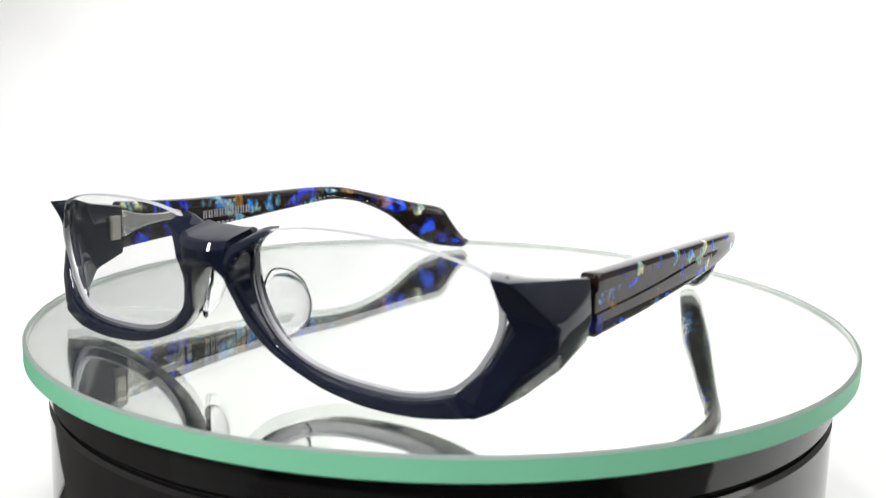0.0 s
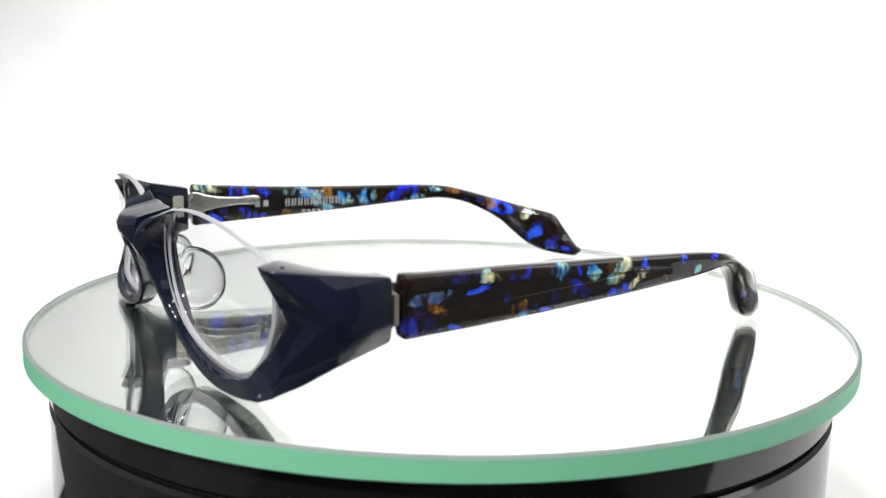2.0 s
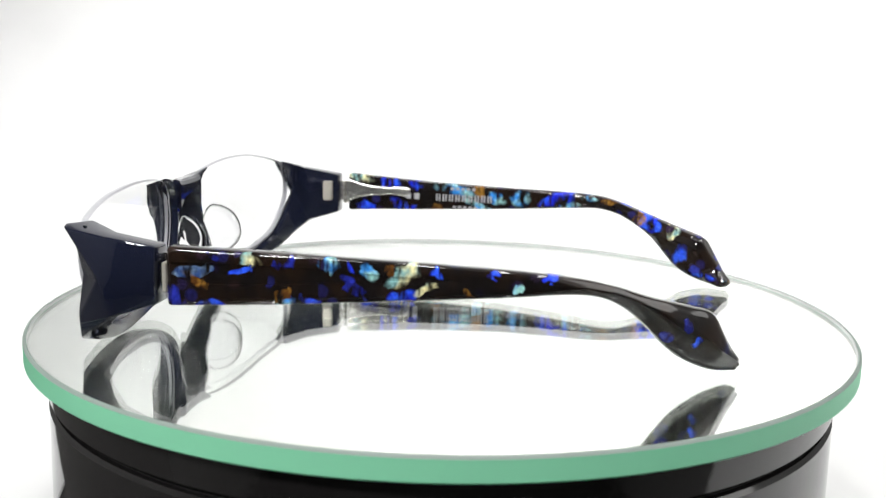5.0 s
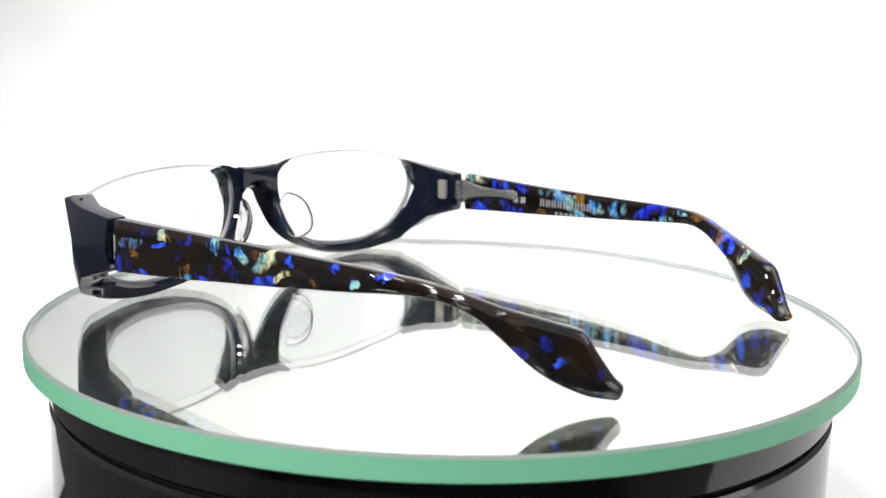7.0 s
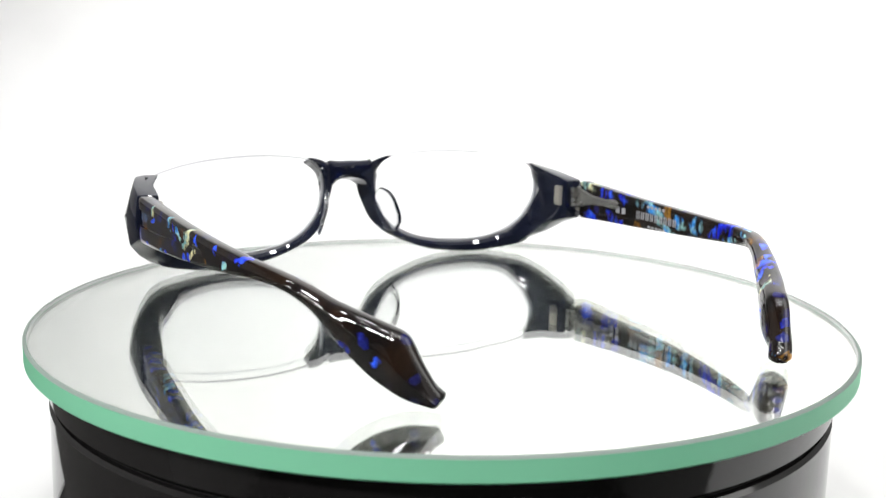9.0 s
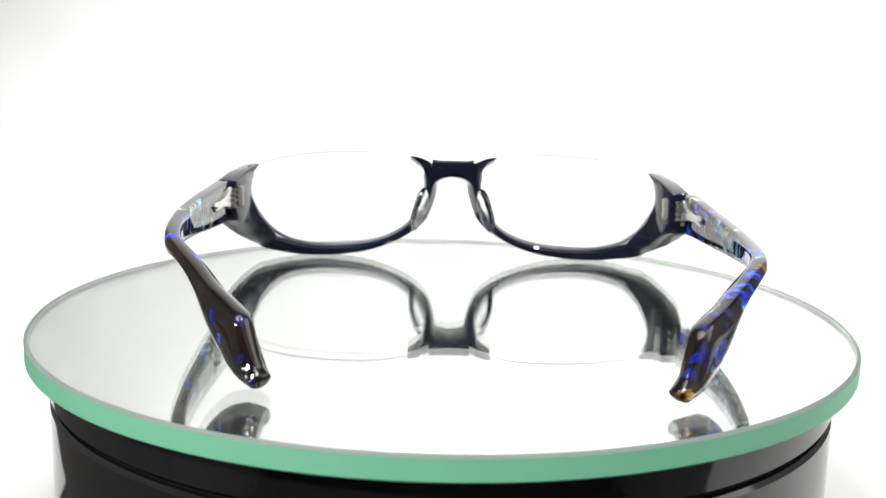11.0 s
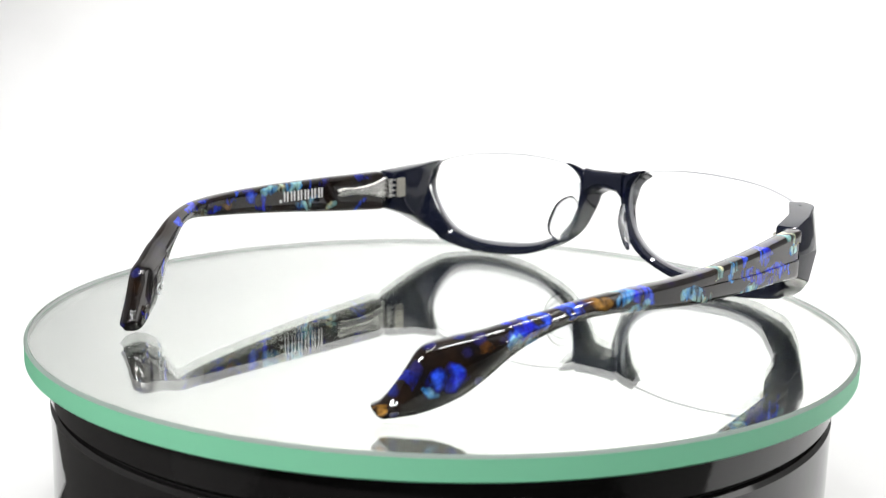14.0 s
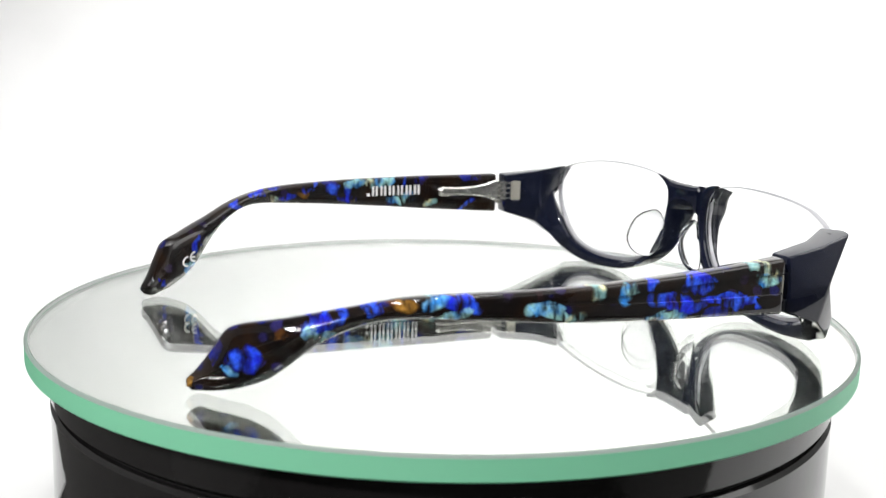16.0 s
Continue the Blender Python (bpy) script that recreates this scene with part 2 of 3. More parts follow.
    tone = nt.nodes.new("ShaderNodeMix")
    tone.data_type, tone.blend_type = "RGBA", "MULTIPLY"
    tone.inputs[0].default_value = 1.0
    nt.links.new(last, tone.inputs[6])
    nt.links.new(ranged(fine.outputs["Fac"], 0.2, 0.8, 0.65, 1.3), tone.inputs[7])
    nt.links.new(tone.outputs[2], b.inputs["Base Color"])
    return m


MOSAIC = {name: mosaic(name) for name in FLAKES}


# ---------------------------------------------------------------- mesh helpers
def part(name, bm, mat, parent, label="", sharp=30, smooth=True):
    me = bpy.data.meshes.new(name)
    bmesh.ops.recalc_face_normals(bm, faces=bm.faces)
    for f in bm.faces:
        f.smooth = smooth
    bm.to_mesh(me)
    bm.free()
    if smooth:
        me.set_sharp_from_angle(angle=radians(sharp))
    me.materials.append(mat)
    ob = new(name, me)
    ob.parent = parent
    return tagged(ob, label)


def thing(name, label, category, at=None, kind="", group=""):
    ob = new(name)
    ob.empty_display_size = 0.01
    if at is not None:
        ob.matrix_world = at
    return tagged(ob, label, category, group, kind)


def loft(bm, rings, caps=(True, True), closed=False):
    """Quads between rings of equally many points."""
    rows = [[bm.verts.new(p) for p in ring] for ring in rings]
    n = len(rows[0])
    pairs = list(zip(rows, rows[1:])) + ([(rows[-1], rows[0])] if closed else [])
    for a, b in pairs:
        for i in range(n):
            bm.faces.new((a[i], a[(i + 1) % n], b[(i + 1) % n], b[i]))
    if not closed:
        if caps[0]:
            bm.faces.new(list(reversed(rows[0])))
        if caps[1]:
            bm.faces.new(rows[-1])
    return rows


def lathe(bm, profile, steps=160, z=0.0):
    """Turns a closed (radius, height) outline about the z axis."""
    rings = []
    for k in range(steps):
        a = 2 * math.pi * k / steps
        rings.append([(r * math.cos(a), r * math.sin(a), h + z) for r, h in profile])
    loft(bm, rings, closed=True)


def box(bm, lo, hi, m=None, bevel=0.0):
    vs = [bm.verts.new((x, y, z)) for x in (lo[0], hi[0]) for y in (lo[1], hi[1]) for z in (lo[2], hi[2])]
    fs = [bm.faces.new([vs[i] for i in q]) for q in ((0, 1, 3, 2), (4, 6, 7, 5), (0, 4, 5, 1), (2, 3, 7, 6), (0, 2, 6, 4), (1, 5, 7, 3))]
    if bevel:
        es = {e for f in fs for e in f.edges}
        out = bmesh.ops.bevel(bm, geom=list(es), offset=bevel, segments=2, affect="EDGES")
        vs = list({v for f in out["faces"] for v in f.verts} | {v for v in vs if v.is_valid})
    if m is not None:
        bmesh.ops.transform(bm, matrix=m, verts=[v for v in vs if v.is_valid])


def disc(bm, r, h, m, steps=20):
    rings = [[(r * k * math.cos(2 * math.pi * i / steps), r * k * math.sin(2 * math.pi * i / steps), z) for i in range(steps)]
             for k, z in ((1, 0), (1, h * 0.7), (0.85, h))]
    rows = loft(bm, rings)
    bmesh.ops.transform(bm, matrix=m, verts=[v for row in rows for v in row])


def curve(xs, ys):
    """Smooth interpolation through a few stations."""
    def at(x):
        if x <= xs[0]:
            return ys[0]
        if x >= xs[-1]:
            return ys[-1]
        i = max(k for k in range(len(xs) - 1) if xs[k] <= x)
        h = xs[i + 1] - xs[i]
        s = (x - xs[i]) / h
        d = [(ys[min(k + 1, len(ys) - 1)] - ys[max(k - 1, 0)]) / (xs[min(k + 1, len(xs) - 1)] - xs[max(k - 1, 0)]) for k in (i, i + 1)]
        return (2 * s**3 - 3 * s**2 + 1) * ys[i] + (s**3 - 2 * s**2 + s) * h * d[0] + (3 * s**2 - 2 * s**3) * ys[i + 1] + (s**3 - s**2) * h * d[1]
    return at


def spline(points, per=4, closed=False):
    """Catmull-Rom through points of any dimension."""
    pts = [np.array(p, float) for p in points]
    n, out = len(pts), []
    for i in range(n if closed else n - 1):
        a, b = pts[i], pts[(i + 1) % n]
        p = pts[(i - 1) % n] if closed or i else 2 * a - b
        q = pts[(i + 2) % n] if closed or i + 2 < n else 2 * b - a
        for k in range(per):
            s = k / per
            out.append(0.5 * (2 * a + (b - p) * s + (2 * p - 5 * a + 4 * b - q) * s * s + (3 * a - p - 3 * b + q) * s**3))
    if not closed:
        out.append(pts[-1])
    return out


# ---------------------------------------------------------------- the place
def sheet(name, label, category, mat, rings, kind="structure"):
    """A bent sheet with thickness, lofted through its rings."""
    bm = bmesh.new()
    loft(bm, rings)
    ob = part(name, bm, mat, None, sharp=60)
    return tagged(ob, label, category, kind=kind)


def build_place():
    bm = bmesh.new()
    box(bm, (-0.66, -0.112, -0.03), (0.86, 1.0, 0.0), bevel=0.004)
    tagged(part("table", bm, TABLE, None), "dark laminate table top under the white paper", "table", kind="structure")
    # seamless sweep: lies on the table and rises behind the turntable
    prof = [(0.05 * k, 0.002) for k in range(12)]
    prof += [(0.55 + 0.17 * math.sin(a), 0.002 + 0.17 * (1 - math.cos(a))) for a in [math.pi / 2 * k / 16 for k in range(1, 17)]]
    prof += [(0.72, 0.172 + 0.05 * k) for k in range(1, 29)]
    rings = []
    for k in range(81):
        low = []
        for y, z in prof:
            wide = min(1.0, max(0.0, y / 0.72))      # the paper is cut narrower in front
            x = (-0.135 - 0.31 * wide) + (0.755 + 0.33 * wide) * k / 80
            bow = 0.24 * max(0.0, -x - 0.02) ** 2 * min(1.0, max(0.0, (y - 0.3) / 0.4))   # bent back at one side so that it takes less light there
            w = 0.014 * min(1, max(0, (y - 0.2) * 4)) * (noise.noise(Vector((x * 2.6, y * 3, z * 2.2))) + 0.3 * noise.noise(Vector((x * 8 + z * 4, y * 4, z * 7))))
            reach = 0.105 * min(1.0, max(0.0, (x - 0.02) / 0.12)) * max(0.0, 1 - y / 0.15)      # lies further forward on one side
            low.append((x, y + bow + w - reach, z + abs(w) * 0.3))
        high = [(a, b + 0.0015 * min(1, max(0, (b - 0.6) * 9)), c + 0.0015 * (1 - min(1, max(0, (b - 0.6) * 9)))) for a, b, c in low]
        rings.append(low + high[::-1])
    sheet("backdrop", "white paper backdrop sweeping up behind the turntable", "backdrop", CLOTH, rings)
    # closed room added round the set, out of view, to shape reflections
    for name, lo, hi in (("wall_north", (-1.6, 1.5, -0.8), (1.6, 1.6, 2.0)), ("wall_south", (-1.6, -1.6, -0.8), (1.6, -1.5, 2.0)),
                         ("wall_west", (-1.7, -1.6, -0.8), (-1.6, 1.6, 2.0)), ("wall_east", (1.6, -1.6, -0.8), (1.7, 1.6, 2.0)),
                         ("ceiling", (-1.7, -1.6, 2.0), (1.7, 1.6, 2.1)), ("floor", (-1.7, -1.6, -0.9), (1.7, 1.6, -0.8))):
        bm = bmesh.new()
        box(bm, lo, hi)
        mat = {"ceiling": CEIL, "wall_south": DARK, "floor": DARK}.get(name, PAINT)
        tagged(part(name, bm, mat, None), ("added unseen dark grey " if mat is DARK else "added unseen pale grey ") + name.split("_")[0], name.split("_")[0], kind="structure")


def build_turntable():
    base = thing("turntable", "glossy black plastic display turntable standing on white paper", "turntable", pose(*DISC_AT, 0.004))
    h = Z0 - 0.005 - 0.004
    bm = bmesh.new()
    R = 0.0950
    lathe(bm, [(0.0, 0.0), (R - 0.002, 0.0), (R, 0.002), (R, h - 0.0112), (R - 0.0008, h - 0.0104), (0.0, h - 0.0104)])
    part("base_body", bm, BLACK, base)
    bm = bmesh.new()
    lathe(bm, [(0.0, h - 0.0104), (R - 0.0022, h - 0.0104), (R - 0.0022, h - 0.0092), (0.0, h - 0.0092)])
    part("gap_ring", bm, GROOVE, base, "dark gap between platter and base")
    bm = bmesh.new()
    lathe(bm, [(0.0, h - 0.0092), (R - 0.0008, h - 0.0092), (R, h - 0.0084), (R, h - 0.0012), (R - 0.0012, h), (0.0, h)])
    part("platter", bm, BLACK, base)
    plate = thing("mirror_disc", "round mirror glass plate with green ground edge on the turntable", "mirror", pose(*DISC_AT, Z0))
    bm = bmesh.new()
    lathe(bm, [(0.0, -0.0046), (0.0992, -0.0046), (0.0992, 0.0), (0.0, 0.0)])
    part("glass", bm, SLAB, plate, "clear glass layer")
    bm = bmesh.new()
    lathe(bm, [(0.0, -0.0049), (0.0989, -0.0049), (0.0989, -0.0047), (0.0, -0.0047)])
    part("silvering", bm, SILVER, plate, "silvered mirror backing")
    bm = bmesh.new()
    lathe(bm, [(0.09925, -0.0050), (0.0997, -0.0050), (0.1000, -0.0047), (0.1000, -0.00058), (0.09925, -0.00058)])
    part("ground_edge", bm, EDGE, plate, "pale green ground glass edge")
    bm = bmesh.new()
    lathe(bm, [(0.0990, -0.0045), (0.0991, -0.0045), (0.0991, -0.0006), (0.0990, -0.0006)])
    part("bright_lining", bm, BRIGHT_LINING, plate, "pale ring added inside the glass to brighten its far edge")
    bm = bmesh.new()
    lathe(bm, [(0.09925, -0.00055), (0.1000, -0.00055), (0.0995, 0.0), (0.09925, 0.0)])
    part("chamfer", bm, CHAMFER, plate, "grey-green polished chamfer")
    return plate


# ---------------------------------------------------------------- the glasses
AXIS = 3.74         # mm from the glasses' middle plane to the turning axis
FRONT = -1.0        # middle of the front, mm


def at(x, y, z):
    return ((x + AXIS) * MM, y * MM, z * MM)


def fr(side, u, y, z):
    if side > 0 and u > 50:        # this end sits a little further back
        z -= 1.15 * min(1, (u - 50) / 15) * min(1, max(0, (70 - y) / 22))
        y -= 2.2 * min(1, max(0, (y - 47) / 18)) * min(1, (u - 50) / 12)
    return at(FRONT + side * u, y, z)



# rim of one eye, from the upper nose horn round below to the end piece:
# inner u and z, outer u and z, drop of the front edge, front and rear y
RIM = [(12.9, 31.0, 13.4, 31.7, 2.0, 75.0, 69.6), (10.8, 29.7, 9.6, 31.0, 2.2, 76.2, 69.6), (9.0, 27.4, 5.5, 28.8, 1.8, 77.5, 69.5),
       (8.1, 24.5, 4.5, 24.5, 1.0, 77.8, 69.3), (8.0, 20.5, 4.8, 19.5, 0.4, 76.3, 69.0), (9.2, 16, 6.1, 15, 0, 74.8, 68.6),
       (11.5, 12, 8, 11, 0, 73.4, 68.2), (15.5, 8.2, 12.5, 7.0, 0, 72.6, 68.0), (21.5, 5.3, 19.5, 3.7, 0, 72.0, 67.9), (28.5, 3.7, 27.5, 1.3, 0, 71.7, 67.7),
       (36, 3.1, 36, 0.15, 0, 71.3, 67.3), (43, 3.2, 43.2, 0.0, 0, 70.7, 66.4), (49, 4.2, 50, 0.6, 0, 70.1, 65.5), (54.5, 6, 57.5, 2.1, 0, 69.4, 64.9),
       (55.8, 6.9, 60, 3.3, 0, 68.6, 64.8)]
LENS_TOP = [(60.4, 28.2), (55, 30.0), (50, 31.1), (44, 32.0), (36, 32.6), (28, 32.7), (20, 32.2)]
LENS_SIDE = [(54, 6.2), (58, 9.5), (60.8, 13.5), (62.8, 17.5), (63.4, 21.5), (62.6, 25)]


# the nose side of the rim opens towards the rear
SPLAY = curve([0, 1, 2, 3, 4, 5, 6, 7, 8, 9, 14], [0.0, 0.0, 0.3, 1.1, 2.0, 2.3, 2.1, 1.4, 0.5, 0.0, 0.0])


def rim(bm, side):
    rings = []
    for j, (iu, iz, ou, oz, drop, yf, yb) in enumerate(spline(RIM, 4)):
        wide = SPLAY(j / 4)
        d = Vector((ou - iu, oz - iz))
        w = max(d.length, 0.6)
        d.normalize()
        r = min(1.25 if j < 20 else 0.8, w * 0.3)
        sec = [(0, yb + r), (0, yf - r * 1.2), (r * 0.3, yf - r * 0.35), (r, yf), (w - r, yf), (w - r * 0.3, yf - r * 0.3), (w, yf - r), (w, yb + r), (w - r * 0.3, yb + r * 0.3),
               (w - r, yb), (r, yb)]
        rings.append([fr(side, iu + d.x * k + wide * (yf - y) / (yf - yb) * (0.3 + 0.7 * k / w), y, iz + d.y * k - drop * (y - yb) / (yf - yb)) for k, y in sec])
    loft(bm, rings)


END = {"A": (62.0, 69.9, 28.2), "A2": (65.0, 69.0, 27.9), "C1": (62.6, 67.6, 23.4), "C": (64.4, 65.2, 18.2), "C2": (61.2, 67.2, 12), "D0": (54.5, 69.3, 5.8),
       "D": (58.6, 69.2, 2.0), "D1": (62.3, 67.2, 3.7), "N": (65.0, 66.0, 9.3), "B": (70.2, 59.0, 18.4), "E": (69.8, 46.8, 18.7), "F": (69.0, 46.8, 25.8),
       "H": (69.0, 46.8, 13.8), "G": (63.4, 46.8, 25.6), "I": (63.4, 46.8, 13.8), "T": (67.8, 58.5, 26.9), "Ti": (62.3, 58, 27.0), "Ar": (59.2, 65, 28.8),
       "M": (69.3, 57, 10.4), "Mi": (62, 57, 10.6), "Q": (66.0, 62.6, 6.6), "Qi": (60, 61, 6.9), "Cr1": (61.4, 63.8, 25.5), "Cr": (62.2, 63.2, 20.5),
       "Cr2": (59.2, 63.8, 13), "D0r": (54.2, 64.8, 6.2), "Dr": (57.5, 63.8, 3.4)}
END_FACES = ["A A2 B C1", "C1 B C", "C C2 N B", "C2 D0 D D1 N", "A2 B T", "B E F T", "A A2 T Ti Ar", "T F G Ti", "B N M", "N D1 Q", "N Q M", "B M H E", "D Dr D1",
             "D1 Dr Qi Q", "Q Qi Mi M", "M Mi I H", "E H I G F", "A Ar Cr1 C1", "C1 Cr1 Cr C", "C Cr Cr2 C2", "C2 Cr2 D0r D0", "Ar Ti Cr1", "Cr1 Ti Mi Cr",
             "Ti G I Mi", "Cr Mi Qi Cr2", "Cr2 Qi Dr D0r", "D0 D0r Dr D"]


def end_piece(bm, side):
    vs = {k: bm.verts.new(fr(side, *p)) for k, p in END.items()}
    fs = [bm.faces.new([vs[k] for k in f.split()]) for f in END_FACES]
    bmesh.ops.recalc_face_normals(bm, faces=fs)
    es = [e for e in {e for f in fs for e in f.edges} if e.calc_face_angle(0) > radians(24)]
    bmesh.ops.bevel(bm, geom=es, offset=0.6 * MM, segments=3, profile=0.5, affect="EDGES", clamp_overlap=True)


def bridge(bm):
    rings = []
    for k in range(21):
        u = -6.5 + 13 * k / 20
        a = abs(u)
        top_r, top_f = curve([0, 4, 6.5], [30.3, 30.3, 30.6])(a), curve([0, 4, 6.5], [28.4, 28.6, 29.0])(a)
        low_r, low_f = curve([0, 4, 6.5], [25.2, 24.4, 22.0])(a), curve([0, 4, 6.5], [23.8, 22.6, 20.0])(a)
        yf, yb = curve([0, 3, 6.5], [80.1, 79.6, 77.8])(a), 68.6
        r = 1.3
        sec = [(yb, low_r + r), (yb, top_r - r), (yb + r * 0.3, top_r - r * 0.3), (yb + r, top_r), (yf - 1.6 * r, top_f + 0.2), (yf - 0.5 * r, top_f - r * 0.3), (yf, top_f - 1.4 * r),
               (yf - 0.2, low_f + 1.2 * r), (yf - 0.6 * r, low_f + 0.3 * r), (yf - 1.4 * r, low_f), (yb + r, low_r)]
        rings.append([at(FRONT + u, y, z) for y, z in sec])
    loft(bm, rings)


def lens_outline():
    """Outline of one lens, (u, z), open at no place."""
    pts = [q[:2] for q in RIM[:-2]] + LENS_SIDE + LENS_TOP
    return spline(pts, 3, closed=True)


def lens_y(u, z):
    return curve([8, 20, 35, 50, 64], [71.9, 70.9, 69.9, 68.7, 66.6])(u) + 0.035 * (z - 15) - 0.0006 * (z - 18) ** 2


def build_lens(parent, side):
    line = lens_outline()
    cu, cz = 35.0, 18.0
    bm = bmesh.new()
    rings = []
    for back, ks in ((0, [0.02, 0.25, 0.5, 0.75, 0.93, 1.0]), (1, [1.0, 0.93, 0.75, 0.5, 0.25, 0.02])):
        for k in ks:
            rings.append([fr(side, cu + (u - cu) * k, lens_y(cu + (u - cu) * k, cz + (z - cz) * k) - 1.4 * back, cz + (z - cz) * k) for u, z in line])
    rows = loft(bm, rings)
    ob = part("lens", bm, LENS, parent, "clear demo lens with rimless upper edge")
    ob.visible_shadow = False
    bm = bmesh.new()
    rings = []
    for u, z in line:
        d = Vector((u - cu, z - cz)).normalized()
        y = lens_y(u, z)
        wide = -1.0 if z < 26 else -0.4
        rings.append([fr(side, u + d.x * a, y + b, z + d.y * a) for a, b in ((wide, 0.03), (0.0, -0.3), (0.1, -0.7), (0.0, -1.1), (wide, -1.43), (-0.15, -0.7))])
    loft(bm, rings, closed=True)
    part("lens_edge", bm, FROST, ob, "white ground lens edge")


def build_pad(parent, side):
    """Half-round clear plate, rounded at its edge, on the nose side of the rim."""
    bm = bmesh.new()
    rings = []
    for k, o in ((0.06, 0.55), (0.6, 0.62), (0.88, 0.55), (0.97, 0.32), (1.0, 0.0), (0.97, -0.32), (0.88, -0.55), (0.6, -0.62), (0.06, -0.55)):
        ring = []
        for j in range(36):
            a = 2 * math.pi * j / 36
            y, z = -6.7 * k * math.cos(a) * (1.0 if math.cos(a) > 0 else 0.42), 6.9 * k * math.sin(a)
            u = 8.9 - 0.42 * y + 0.30 * max(0.0, 2.0 - z)
            ring.append(fr(side, u + o * 0.92, 66.4 + y + o * 0.38, 15.3 + z))
        rings.append(ring)
    loft(bm, rings)
    ob = part("nose_pad", bm, PAD, parent, "clear moulded acetate nose pad", sharp=70)
    ob.visible_shadow = False


# side outlines of the temples: upper y and z, lower y and z
TEMPLE = {-1: [(44.4, 25.9, 44.4, 13.8), (33, 25.8, 33, 14.6), (20, 25.8, 20, 15.6), (8, 25.6, 8, 16.7), (-4, 25.4, -4, 17.7), (-15, 25.0, -15, 18.6), (-25, 24.5, -25, 19.3),
               (-33, 23.7, -32, 19.8), (-39, 22.6, -37.5, 19.7), (-45, 20.8, -42, 18.8), (-51, 18.4, -46.5, 16.4), (-56, 16.8, -50.5, 12.9), (-60.5, 15.2, -54.5, 8.6),
               (-64.4, 13.7, -58.5, 4.7), (-66.3, 10.6, -62.5, 2.2), (-68.2, 7.0, -66.3, 0.8), (-69.9, 3.6, -69.0, 0.6)],
          1: [(44.4, 24.8, 44.4, 13.0), (33, 24.0, 33, 13.6), (20, 23.1, 20, 14.1), (8, 22.6, 8, 14.7), (-4, 22.2, -4, 15.3), (-15, 22.0, -15, 16.1), (-26, 21.9, -26, 17.0),
              (-35, 21.6, -34, 17.6), (-41, 20.7, -39, 17.3), (-47, 19.1, -43.5, 16.3), (-53, 17.4, -48.5, 14.0), (-58, 16.0, -53, 11.0), (-62.5, 14.9, -57, 7.2),
              (-67.0, 13.4, -61, 3.7), (-69.4, 10.0, -65.2, 1.6), (-71.6, 6.2, -69.2, 0.7), (-73.4, 3.0, -72.2, 0.6)]}
temple_x = curve([-70, -66, -60, -54, -47, -40, -33, -25, -15, 0, 20, 46], [40.8, 44.6, 48.9, 53.5, 57.9, 62.3, 65.8, 67.7, 69.0, 70.0, 70.2, 69.9])
temple_w = curve([-70, -66, -58, -45, -30, 0, 30, 45], [4.0, 5.0, 5.1, 4.3, 3.6, 3.5, 3.8, 4.0])


temple_bulge = curve([-70, -52, -40, -26, 45], [0.5, 0.55, 0.25, 0.0, 0.0])     # crowned faces of the ear tip


def arm_point(side, y, z, o):
    """A point o mm inwards of the temple's outer face, at its true height."""
    along = y if side < 0 else 44.4 - (44.4 - y) / 1.03
    slope = (temple_x(along + 0.5) - temple_x(along - 0.5))
    n = Vector((1, -slope)).normalized()
    x, y = temple_x(along) - n.x * o, y - n.y * o
    if side > 0:        # this arm is set a little wider
        x += 0.4 + 0.9 * min(1, max(0, (44.4 - y) / 50))
    return at(-0.3 + side * x, y, z)


def sink(side):
    """The arm of this side hangs a little lower at the joint."""
    return 1.15 if side > 0 else 0.0


def temple_point(side, y, z, o):
    """A point on fittings and prints of the inner face."""
    return arm_point(side, y, z - sink(side) * min(1, z / 10), o)


